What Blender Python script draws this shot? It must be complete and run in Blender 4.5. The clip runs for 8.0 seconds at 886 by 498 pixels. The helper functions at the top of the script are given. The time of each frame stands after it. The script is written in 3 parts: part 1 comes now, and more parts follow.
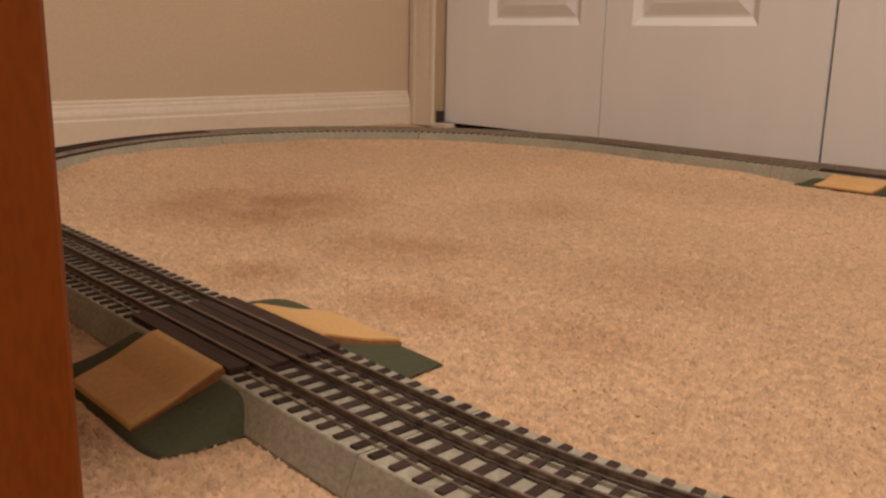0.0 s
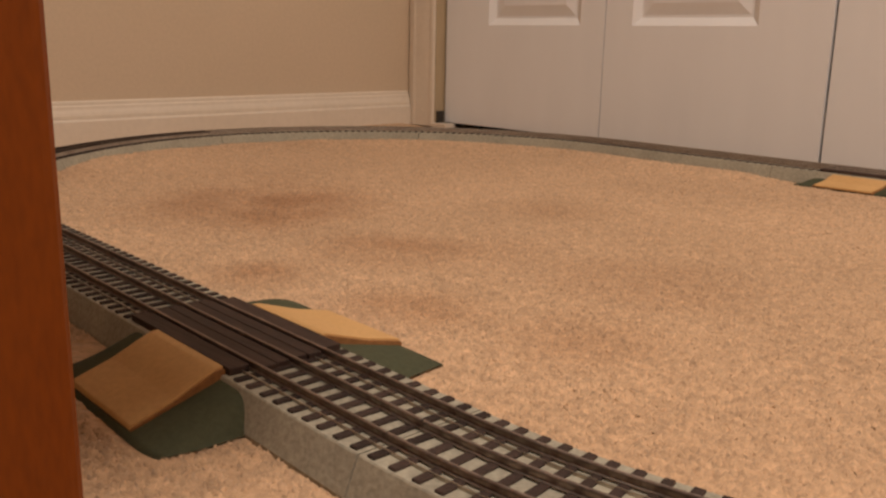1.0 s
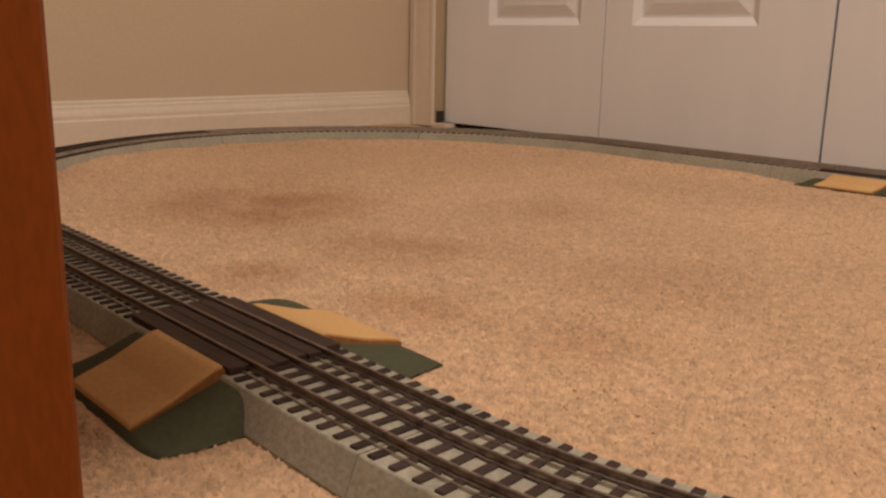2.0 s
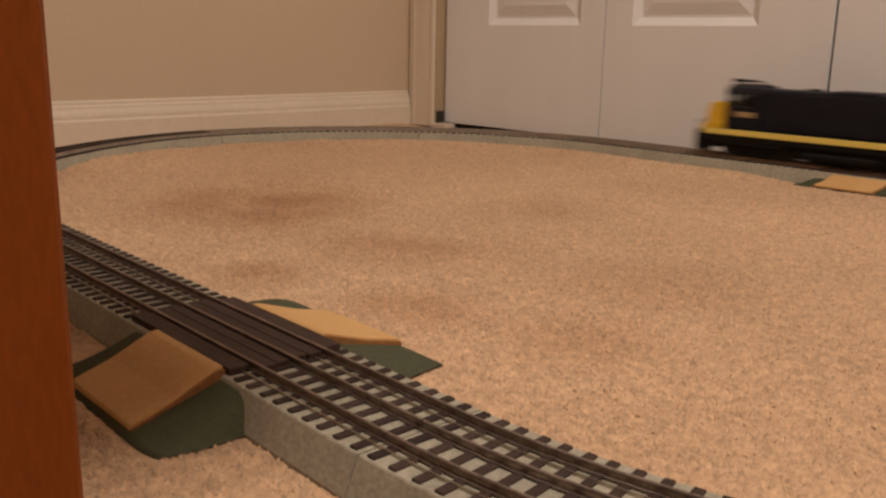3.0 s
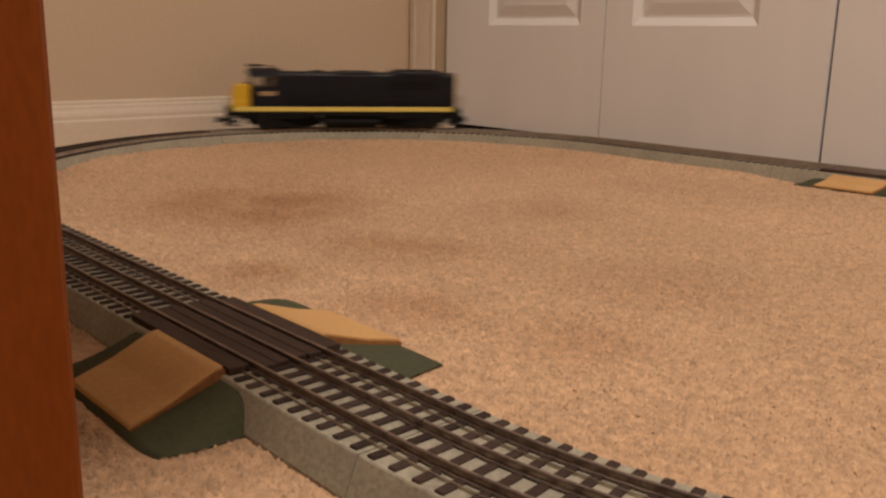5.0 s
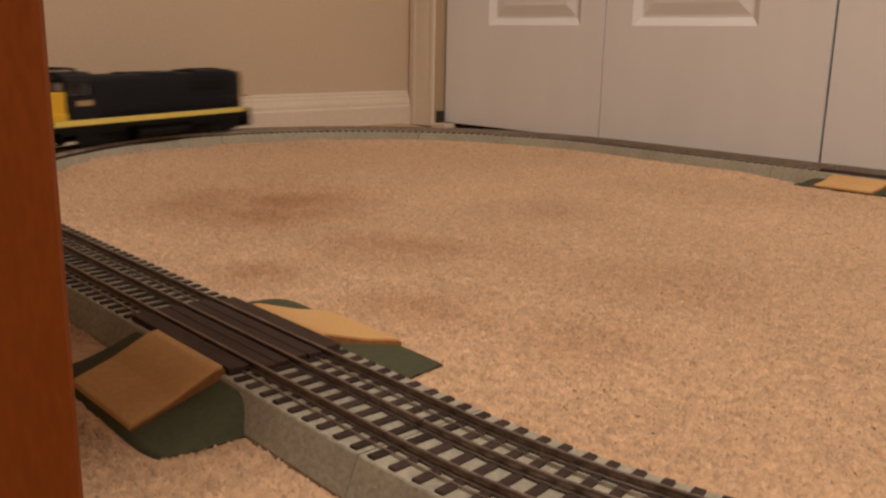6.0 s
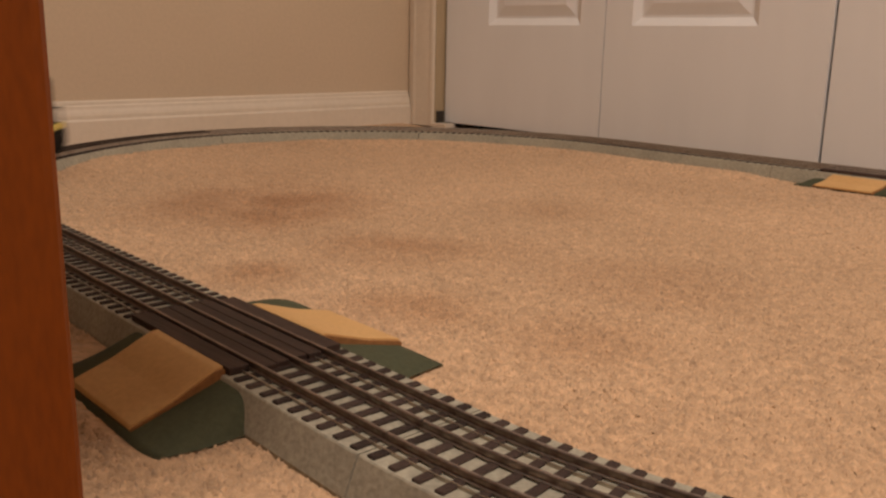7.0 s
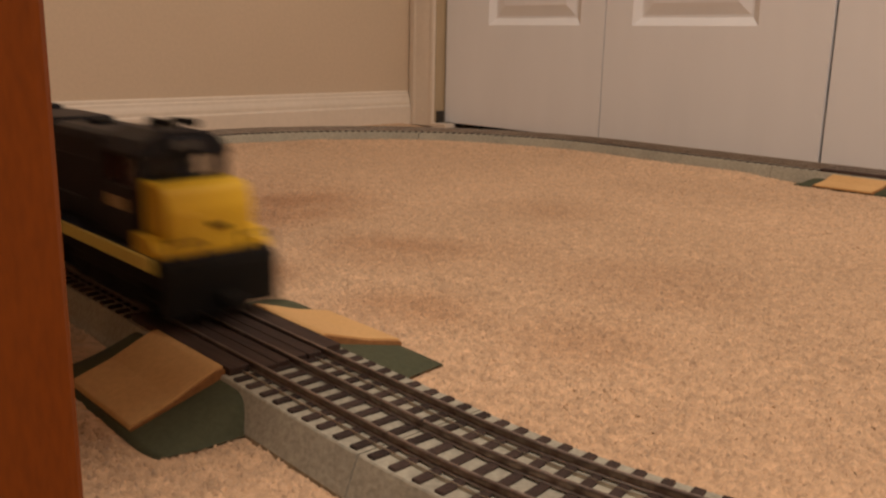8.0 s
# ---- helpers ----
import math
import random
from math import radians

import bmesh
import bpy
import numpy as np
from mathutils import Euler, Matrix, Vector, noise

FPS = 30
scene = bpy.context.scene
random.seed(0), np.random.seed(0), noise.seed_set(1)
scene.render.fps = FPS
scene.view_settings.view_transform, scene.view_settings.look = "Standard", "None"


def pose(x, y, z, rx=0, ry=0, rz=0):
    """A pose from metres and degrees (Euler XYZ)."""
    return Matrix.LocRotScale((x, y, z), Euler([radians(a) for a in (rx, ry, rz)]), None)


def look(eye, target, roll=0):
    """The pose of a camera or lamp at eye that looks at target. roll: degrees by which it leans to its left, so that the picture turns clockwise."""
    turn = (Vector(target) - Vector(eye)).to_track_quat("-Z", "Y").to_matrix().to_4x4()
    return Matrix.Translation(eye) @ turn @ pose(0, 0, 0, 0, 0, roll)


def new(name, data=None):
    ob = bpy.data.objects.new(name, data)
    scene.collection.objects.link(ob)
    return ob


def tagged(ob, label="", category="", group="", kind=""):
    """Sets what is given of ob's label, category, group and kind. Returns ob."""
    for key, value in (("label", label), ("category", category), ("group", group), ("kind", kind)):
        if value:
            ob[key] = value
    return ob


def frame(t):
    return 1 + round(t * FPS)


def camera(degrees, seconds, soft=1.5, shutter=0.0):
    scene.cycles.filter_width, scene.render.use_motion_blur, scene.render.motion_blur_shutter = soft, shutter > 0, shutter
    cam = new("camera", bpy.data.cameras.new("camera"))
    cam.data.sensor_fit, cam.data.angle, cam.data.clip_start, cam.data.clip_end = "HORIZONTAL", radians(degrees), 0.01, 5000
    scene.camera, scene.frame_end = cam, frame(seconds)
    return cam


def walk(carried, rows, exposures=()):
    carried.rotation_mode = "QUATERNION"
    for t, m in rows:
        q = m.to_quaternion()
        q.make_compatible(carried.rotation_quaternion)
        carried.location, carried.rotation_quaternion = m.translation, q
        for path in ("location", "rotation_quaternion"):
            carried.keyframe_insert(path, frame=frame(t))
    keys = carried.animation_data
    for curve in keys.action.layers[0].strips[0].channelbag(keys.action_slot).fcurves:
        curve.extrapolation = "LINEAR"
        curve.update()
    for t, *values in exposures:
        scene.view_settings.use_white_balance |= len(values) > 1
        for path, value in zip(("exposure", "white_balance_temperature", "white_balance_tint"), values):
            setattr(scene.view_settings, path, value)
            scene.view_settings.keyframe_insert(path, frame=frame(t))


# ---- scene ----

# camera: rests low over the carpet and stands still
EYE = Vector((1.3322, -1.1874, 0.1598))
YAW, PITCH = radians(46.144), radians(13.273)
AIM = EYE + Vector((-math.sin(YAW) * math.cos(PITCH), math.cos(YAW) * math.cos(PITCH), -math.sin(PITCH)))
cam = camera(53.18, 8.0, soft=2.5, shutter=1.4)
walk(cam, [(0.0, look(EYE, AIM, 1.167)), (8.0, look(EYE, AIM, 1.167))], exposures=[(0.0, 0.0), (3.0, -0.08), (8.0, -0.1)])

# ---- light ----
ROOM_X, ROOM_Y, ROOM_Z = 3.3, -3.3, 2.44
world = bpy.data.worlds.new("world")
world.use_nodes = True
world.node_tree.nodes["Background"].inputs[0].default_value = (0.05, 0.04, 0.03, 1)
world.node_tree.nodes["Background"].inputs[1].default_value = 0.1
scene.world = world


def area_light(name, m, size, power, colour):
    lamp = bpy.data.lights.new(name, "AREA")
    lamp.shape, lamp.size, lamp.energy, lamp.color = "DISK", size, power, colour
    ob = new(name, lamp)
    ob.matrix_world = m
    return ob


# the ceiling lamp of the room, high behind and beside the camera
LAMP = Vector((1.85, -1.0, 2.1))
area_light("ceiling_lamp_bulb", look(LAMP, LAMP - Vector((0, 0, 1))), 0.22, 41, (1.0, 0.84, 0.705))


# ---- materials ----
def material(name, colour, rough=0.6, metal=0.0, second=None, scale=40.0, fine=300.0, mix=0.5, fine_mix=0.15,
             bump=0.2, bump_scale=None, stretch=(1, 1, 1), per_object=0.0, coat=0.0, depth=0.001):
    """Two scales of colour variation and a fine relief, in the object's own metres."""
    m = bpy.data.materials.new(name)
    m.use_nodes = True
    n, k = m.node_tree.nodes, m.node_tree.links
    b = n["Principled BSDF"]
    b.inputs["Roughness"].default_value, b.inputs["Metallic"].default_value = rough, metal
    b.inputs["Coat Weight"].default_value = coat
    second = second or tuple(c * 0.75 for c in colour)
    co = n.new("ShaderNodeTexCoord")
    mp = n.new("ShaderNodeMapping")
    mp.inputs["Scale"].default_value = stretch
    k.new(co.outputs["Object"], mp.inputs["Vector"])
    big, small = n.new("ShaderNodeTexNoise"), n.new("ShaderNodeTexNoise")
    big.inputs["Scale"].default_value, big.inputs["Detail"].default_value = scale, 4
    small.inputs["Scale"].default_value, small.inputs["Detail"].default_value = fine, 3
    k.new(mp.outputs[0], big.inputs["Vector"]), k.new(mp.outputs[0], small.inputs["Vector"])
    ramp = n.new("ShaderNodeValToRGB")
    ramp.color_ramp.elements[0].position, ramp.color_ramp.elements[1].position = 0.5 - mix / 2, 0.5 + mix / 2
    ramp.color_ramp.elements[0].color, ramp.color_ramp.elements[1].color = (*second, 1), (*colour, 1)
    k.new(big.outputs[0], ramp.inputs[0])
    hsv = n.new("ShaderNodeHueSaturation")
    k.new(ramp.outputs[0], hsv.inputs["Color"])
    val = n.new("ShaderNodeMapRange")
    val.inputs[1].default_value, val.inputs[2].default_value = 0.3, 0.7
    val.inputs[3].default_value, val.inputs[4].default_value = 1 - fine_mix, 1 + fine_mix
    k.new(small.outputs[0], val.inputs[0])
    if per_object:
        info, add = n.new("ShaderNodeObjectInfo"), n.new("ShaderNodeMath")
        rng = n.new("ShaderNodeMapRange")
        rng.inputs[3].default_value, rng.inputs[4].default_value = 1 - per_object, 1 + per_object
        add.operation = "MULTIPLY"
        k.new(info.outputs["Random"], rng.inputs[0])
        k.new(rng.outputs[0], add.inputs[0]), k.new(val.outputs[0], add.inputs[1])
        k.new(add.outputs[0], hsv.inputs["Value"])
    else:
        k.new(val.outputs[0], hsv.inputs["Value"])
    k.new(hsv.outputs[0], b.inputs["Base Color"])
    rr = n.new("ShaderNodeMapRange")
    rr.inputs[3].default_value, rr.inputs[4].default_value = max(0.02, rough - 0.1), min(1, rough + 0.1)
    k.new(big.outputs[0], rr.inputs[0]), k.new(rr.outputs[0], b.inputs["Roughness"])
    bp = n.new("ShaderNodeBump")
    bp.inputs["Strength"].default_value, bp.inputs["Distance"].default_value = bump, depth
    if bump_scale:
        third = n.new("ShaderNodeTexNoise")
        third.inputs["Scale"].default_value, third.inputs["Detail"].default_value = bump_scale, 3
        k.new(mp.outputs[0], third.inputs["Vector"]), k.new(third.outputs[0], bp.inputs["Height"])
    else:
        k.new(small.outputs[0], bp.inputs["Height"])
    k.new(bp.outputs[0], b.inputs["Normal"])
    return m


def carpet_material():
    """Cut pile: speckle of tuft size, blotches, and a few worn brownish stains."""
    m = material("carpet", (0.60, 0.398, 0.246), 0.95, second=(0.50, 0.325, 0.196), scale=4.0, fine=210, mix=0.5, fine_mix=0.20, bump=0.15, depth=0.003)
    n, k = m.node_tree.nodes, m.node_tree.links
    b = n["Principled BSDF"]
    b.inputs["Sheen Weight"].default_value = 0.15
    last = b.inputs["Base Color"].links[0].from_socket
    co = n.new("ShaderNodeTexCoord")
    warp = n.new("ShaderNodeTexNoise")
    warp.inputs["Scale"].default_value, warp.inputs["Detail"].default_value = 14, 5
    k.new(co.outputs["Object"], warp.inputs["Vector"])
    mid, spread, tone = n.new("ShaderNodeTexNoise"), n.new("ShaderNodeMapRange"), n.new("ShaderNodeHueSaturation")
    mid.inputs["Scale"].default_value, mid.inputs["Detail"].default_value = 75, 4
    k.new(co.outputs["Object"], mid.inputs["Vector"])
    for i, v in enumerate((0.3, 0.7, 0.91, 1.08)):
        spread.inputs[i + 1].default_value = v
    k.new(mid.outputs[0], spread.inputs[0]), k.new(spread.outputs[0], tone.inputs["Value"]), k.new(last, tone.inputs["Color"])
    last = tone.outputs[0]
    for x, y, r, amount in ((0.60, -0.735, 0.17, 1.0), (0.56, -0.68, 0.16, 0.5), (0.813, -0.753, 0.09, 0.8), (0.86, -0.70, 0.09, 0.35), (0.814, -0.868, 0.055, 0.95), (0.945, -0.845, 0.07, 0.75), (1.047, -0.804, 0.07, 0.5), (1.006, -0.675, 0.10, 0.45), (0.79, -0.514, 0.09, 0.35), (0.42, -0.62, 0.12, 0.3), (0.30, -0.84, 0.10, 0.5)):
        dist = n.new("ShaderNodeVectorMath")
        dist.operation = "DISTANCE"
        k.new(co.outputs["Object"], dist.inputs[0])
        dist.inputs[1].default_value = (x, y, 0)
        fall = n.new("ShaderNodeMapRange")
        fall.interpolation_type = "SMOOTHSTEP"
        for i, v in enumerate((r, r * 0.1, 0, amount)):
            fall.inputs[i + 1].default_value = v
        k.new(dist.outputs["Value"], fall.inputs[0])
        rough = n.new("ShaderNodeMapRange")
        for i, v in enumerate((0.3, 0.7, 0.4, 1.0)):
            rough.inputs[i + 1].default_value = v
        k.new(warp.outputs[0], rough.inputs[0])
        both = n.new("ShaderNodeMath")
        both.operation = "MULTIPLY"
        k.new(fall.outputs[0], both.inputs[0]), k.new(rough.outputs[0], both.inputs[1])
        mix = n.new("ShaderNodeMix")
        mix.data_type, mix.blend_type = "RGBA", "MULTIPLY"
        k.new(both.outputs[0], mix.inputs[0]), k.new(last, mix.inputs[6])
        mix.inputs[7].default_value = (0.66, 0.53, 0.42, 1)
        last = mix.outputs[2]
    k.new(last, b.inputs["Base Color"])
    return m


def pile_material():
    """The carpet's colours, with each tuft a little lighter or darker."""
    m = carpet_material()
    m.name = "carpet_pile"
    n, k = m.node_tree.nodes, m.node_tree.links
    b = n["Principled BSDF"]
    last = b.inputs["Base Color"].links[0].from_socket
    geo, rng, tone = n.new("ShaderNodeNewGeometry"), n.new("ShaderNodeMapRange"), n.new("ShaderNodeHueSaturation")
    rng.inputs[3].default_value, rng.inputs[4].default_value = 0.88, 1.13
    k.new(geo.outputs["Random Per Island"], rng.inputs[0]), k.new(rng.outputs[0], tone.inputs["Value"])
    k.new(last, tone.inputs["Color"]), k.new(tone.outputs[0], b.inputs["Base Color"])
    for link in list(b.inputs["Normal"].links):
        k.remove(link)
    return m


CARPET = carpet_material()
PILE = pile_material()
WALL = material("wall_paint", (0.60, 0.48, 0.36), 0.8, second=(0.565, 0.45, 0.33), scale=3, fine=180, fine_mix=0.03, bump=0.25, depth=0.0006)
TRIM = material("trim_paint", (0.72, 0.635, 0.54), 0.4, second=(0.67, 0.585, 0.485), scale=6, fine=120, fine_mix=0.03, bump=0.08)
DOOR = material("door_paint", (0.84, 0.85, 0.88), 0.45, second=(0.80, 0.81, 0.84), scale=4, fine=500, fine_mix=0.02, bump=0.15, stretch=(6, 6, 1), depth=0.0004)
CEILING = material("ceiling_paint", (0.75, 0.72, 0.66), 0.9, scale=3, fine=60, fine_mix=0.04, second=(0.7, 0.67, 0.6))
# dark colour stands in for the shade under the closet doors
DARK = material("closet_shade", (0.10, 0.08, 0.06), 0.9)
LEG_WOOD = material("leg_wood", (0.185, 0.045, 0.003), 0.5, second=(0.135, 0.031, 0.002), scale=45, fine=600, mix=0.9, fine_mix=0.12, bump=0.1, stretch=(1, 1, 0.25))
ROADBED = material("roadbed_foam", (0.375, 0.35, 0.28), 0.9, second=(0.29, 0.27, 0.218), scale=25, fine=420, fine_mix=0.17, bump=0.4, depth=0.0008)
TIE = material("tie_wood", (0.060, 0.040, 0.034), 0.8, second=(0.036, 0.024, 0.02), scale=120, fine=600, fine_mix=0.25, bump=0.4, stretch=(6, 1, 6), per_object=0.3)
RAIL_DARK = material("rail_darker", (0.10, 0.07, 0.055), 0.5, metal=0.4, second=(0.06, 0.042, 0.034), scale=60, fine=500, fine_mix=0.2, bump=0.1)
RAIL_WEB = material("rail_web_brown", (0.40, 0.33, 0.285), 0.38, metal=0.85, second=(0.26, 0.20, 0.17), scale=60, fine=500, fine_mix=0.2, bump=0.1)
RAIL = material("rail_metal", (0.33, 0.265, 0.225), 0.42, metal=0.7, second=(0.15, 0.112, 0.095), scale=60, fine=500, fine_mix=0.2, bump=0.1)
RAIL_PALE = material("rail_pale_tin", (0.44, 0.375, 0.31), 0.5, metal=0.35, second=(0.30, 0.24, 0.195), scale=60, fine=500, fine_mix=0.2, bump=0.1)
FOOT = material("rail_foot_tin", (0.55, 0.50, 0.42), 0.32, metal=0.9, second=(0.30, 0.24, 0.19), scale=30, fine=300, fine_mix=0.15, bump=0.1)
DECK = material("deck_wood", (0.052, 0.028, 0.021), 0.75, second=(0.032, 0.017, 0.013), scale=70, fine=400, fine_mix=0.25, bump=0.4, stretch=(0.12, 1, 1))
ROAD = material("ramp_tan", (0.62, 0.38, 0.16), 0.6, second=(0.56, 0.33, 0.13), scale=18, fine=350, fine_mix=0.06, bump=0.15)
ROAD_EDGE = material("ramp_edge", (0.30, 0.14, 0.05), 0.7, second=(0.24, 0.11, 0.04), scale=40)
GREEN = material("ramp_green", (0.072, 0.078, 0.046), 0.8, second=(0.058, 0.063, 0.037), scale=20, fine=350, fine_mix=0.12, bump=0.2)
# darker tan than the trim: the recessed jamb's shade is in the colour
JAMB = material("jamb_shaded", (0.44, 0.34, 0.22), 0.6, second=(0.38, 0.29, 0.18), scale=20, fine=200, fine_mix=0.06, stretch=(1, 1, 0.1))
METAL = material("bracket_metal", (0.55, 0.52, 0.48), 0.3, metal=0.9, scale=50)
BLACK_METAL = material("bracket_black", (0.03, 0.025, 0.02), 0.5, scale=50)
BLACK = material("loco_black", (0.011, 0.0125, 0.019), 0.46, second=(0.008, 0.0095, 0.014), scale=40, fine=400, fine_mix=0.1, bump=0.05)
UNDER = material("loco_under", (0.006, 0.006, 0.006), 0.7, scale=60, fine=400)
STRIPE = material("loco_stripe", (0.78, 0.64, 0.16), 0.45, second=(0.72, 0.58, 0.13), scale=30, fine=400, fine_mix=0.05, bump=0.05)
YELLOW = material("loco_yellow", (0.70, 0.435, 0.022), 0.42, second=(0.62, 0.375, 0.018), scale=30, fine=400, fine_mix=0.05, bump=0.05)
WHEEL = material("wheel_steel", (0.06, 0.055, 0.05), 0.5, metal=0.6, scale=80)
for matte in (BLACK, UNDER, ROADBED, TIE, GREEN, LEG_WOOD):
    matte.node_tree.nodes["Principled BSDF"].inputs["Specular IOR Level"].default_value = 0.2
GLASS = bpy.data.materials.new("clear_glass")
GLASS.use_nodes = True
GLASS.node_tree.nodes["Principled BSDF"].inputs["Transmission Weight"].default_value = 1.0
GLASS.node_tree.nodes["Principled BSDF"].inputs["Roughness"].default_value = 0.05
PANE = material("window_pane", (0.07, 0.072, 0.075), 0.08, second=(0.06, 0.062, 0.065), scale=10, bump=0.0)
LETTER = material("pale_letter", (0.44, 0.31, 0.16), 0.5, scale=60)
SHADE = bpy.data.materials.new("lamp_glass")
SHADE.use_nodes = True
SHADE.node_tree.nodes["Principled BSDF"].inputs["Base Color"].default_value = (0.8, 0.75, 0.65, 1)
SHADE.node_tree.nodes["Principled BSDF"].inputs["Emission Color"].default_value = (1.0, 0.8, 0.55, 1)
SHADE.node_tree.nodes["Principled BSDF"].inputs["Emission Strength"].default_value = 3


# ---- mesh helpers ----
def box(bm, x0, x1, y0, y1, z0, z1, bevel=0.0, seg=2):
    m = Matrix.Translation(((x0 + x1) / 2, (y0 + y1) / 2, (z0 + z1) / 2)) @ Matrix.Diagonal((x1 - x0, y1 - y0, z1 - z0, 1))
    vs = bmesh.ops.create_cube(bm, size=1, matrix=m)["verts"]
    if bevel:
        es = list({e for v in vs for e in v.link_edges})
        bmesh.ops.bevel(bm, geom=es, offset=bevel, segments=seg, profile=0.5, affect="EDGES")
    return bm


def boxed(*a, **k):
    return box(bmesh.new(), *a, **k)


def rod(bm, p, q, r, n=8):
    p, q = Vector(p), Vector(q)
    d = q - p
    m = Matrix.Translation((p + q) / 2) @ d.to_track_quat("Z", "Y").to_matrix().to_4x4()
    bmesh.ops.create_cone(bm, cap_ends=True, segments=n, radius1=r, radius2=r, depth=d.length, matrix=m)
    return bm


def prism(bm, outline, axis, a, b, bevel=0.0):
    """An outline of (u, v) drawn out along an axis from a to b."""
    def at(u, v, w):
        return {"x": (w, u, v), "y": (u, w, v), "z": (u, v, w)}[axis]
    lo = [bm.verts.new(at(u, v, a)) for u, v in outline]
    hi = [bm.verts.new(at(u, v, b)) for u, v in outline]
    made = [bm.faces.new(lo), bm.faces.new(hi)]
    n = len(outline)
    for i in range(n):
        made.append(bm.faces.new((lo[i], lo[(i + 1) % n], hi[(i + 1) % n], hi[i])))
    bmesh.ops.recalc_face_normals(bm, faces=made)
    if bevel:
        bmesh.ops.bevel(bm, geom=list({e for f in made for e in f.edges}), offset=bevel, segments=2, profile=0.5, affect="EDGES")
    return bm


def sweep(profile, stations, closed=True):
    """A closed profile of (offset to the right, height) carried along stations of (x, y, heading)."""
    bm = bmesh.new()
    rings = []
    for x, y, h in stations:
        rx, ry = math.sin(h), -math.cos(h)
        rings.append([bm.verts.new((x + rx * u, y + ry * u, v)) for u, v in profile])
    n = len(profile)
    for a, b in zip(rings, rings[1:]):
        for i in range(n):
            bm.faces.new((a[i], a[(i + 1) % n], b[(i + 1) % n], b[i]))
    bm.faces.new(rings[0]), bm.faces.new(rings[-1])
    bmesh.ops.recalc_face_normals(bm, faces=bm.faces[:])
    return bm


def root_of(ob):
    while ob.parent:
        ob = ob.parent
    return ob


def part(name, bm, mat, parent=None, label="", smooth=False):
    """One mesh object; its numbers are in the world as long as its thing only stands shifted."""
    me = bpy.data.meshes.new(name)
    if parent:
        bmesh.ops.translate(bm, verts=bm.verts, vec=-root_of(parent).location)
    bm.to_mesh(me)
    bm.free()
    me.materials.append(mat)
    if smooth:
        for f in me.polygons:
            f.use_smooth = True
    ob = new(name, me)
    ob.parent = parent
    if label:
        ob["label"] = label
    return ob


def thing(name, at, label, category, group="", kind=""):
    ob = new(name)
    ob.empty_display_size = 0.05
    ob.location = at
    return tagged(ob, label, category, group, kind)


def structure(name, bm, mat, label="", category=""):
    return tagged(part(name, bm, mat), label, category, kind="structure")


# ---- the loop of track: an oval, run counterclockwise ----
OVAL = (0.5618, -0.5301)
RADIUS, STRAIGHT, TURN = 0.4343, 0.5523, radians(-1.295)
ARC = math.pi * RADIUS
LOOP = 2 * STRAIGHT + 2 * ARC
RAIL_Z = 0.0203


def along(s, off=0.0):
    """Place and heading at s metres round the loop, from the start of the near straight; off: to the right of the way."""
    s %= LOOP
    if s < STRAIGHT:
        x, y, h = s, -RADIUS, 0.0
    elif s < STRAIGHT + ARC:
        h = (s - STRAIGHT) / RADIUS
        x, y = STRAIGHT + RADIUS * math.sin(h), -RADIUS * math.cos(h)
    elif s < 2 * STRAIGHT + ARC:
        x, y, h = 2 * STRAIGHT + ARC - s, RADIUS, math.pi
    else:
        h = math.pi + (s - 2 * STRAIGHT - ARC) / RADIUS
        x, y = RADIUS * math.sin(h), -RADIUS * math.cos(h)
    w = (s - 3.43) / 0.20
    bend = -0.018 * math.exp(-w * w)
    x, y = x + (off + bend) * math.sin(h), y - (off + bend) * math.cos(h)
    h += 2 * w / 0.20 * bend
    c, d = math.cos(TURN), math.sin(TURN)
    return OVAL[0] + x * c - y * d, OVAL[1] + x * d + y * c, h + TURN


# ---- the room ----
LEAF, DOOR_X, DOOR_Y = 0.3702, 0.0743, 0.018
CLOSET = DOOR_X + 4 * LEAF + 0.008
T = 0.12


def room():
    bm = bmesh.new()
    box(bm, -T, ROOM_X + T, ROOM_Y - T, 0.75, -0.1, -0.02)
    structure("subfloor", bm, DARK, "floor under the carpet, darkened for the shade below the closet doors", "floor")
    structure("wall_west", boxed(-T, 0, ROOM_Y, 0.75, -0.02, ROOM_Z), WALL, "beige painted wall above a white baseboard", "wall")
    bm = boxed(0.0, 0.068, 0, T, -0.02, ROOM_Z)
    structure("wall_north_1", bm, WALL, "narrow beige wall strip beside the closet", "wall")
    structure("wall_north_2", boxed(CLOSET + 0.004, ROOM_X, 0, T, -0.02, ROOM_Z), WALL, "beige painted wall beside the closet", "wall")
    structure("wall_north_3", boxed(0.068, CLOSET + 0.004, 0, T, 2.03, ROOM_Z), WALL, "beige wall above the closet doors", "wall")
    structure("wall_east", boxed(ROOM_X, ROOM_X + T, ROOM_Y, 0.75, -0.02, ROOM_Z), WALL, "beige painted wall", "wall")
    structure("wall_south", boxed(-T, ROOM_X + T, ROOM_Y - T, ROOM_Y, -0.02, ROOM_Z), WALL, "beige painted wall", "wall")
    structure("closet_wall", boxed(0, ROOM_X, 0.63, 0.75, -0.02, ROOM_Z), WALL, "back wall of the dark closet", "wall")
    structure("ceiling", boxed(-T, ROOM_X + T, ROOM_Y - T, 0.75, ROOM_Z, ROOM_Z + 0.1), CEILING, "white ceiling", "ceiling")


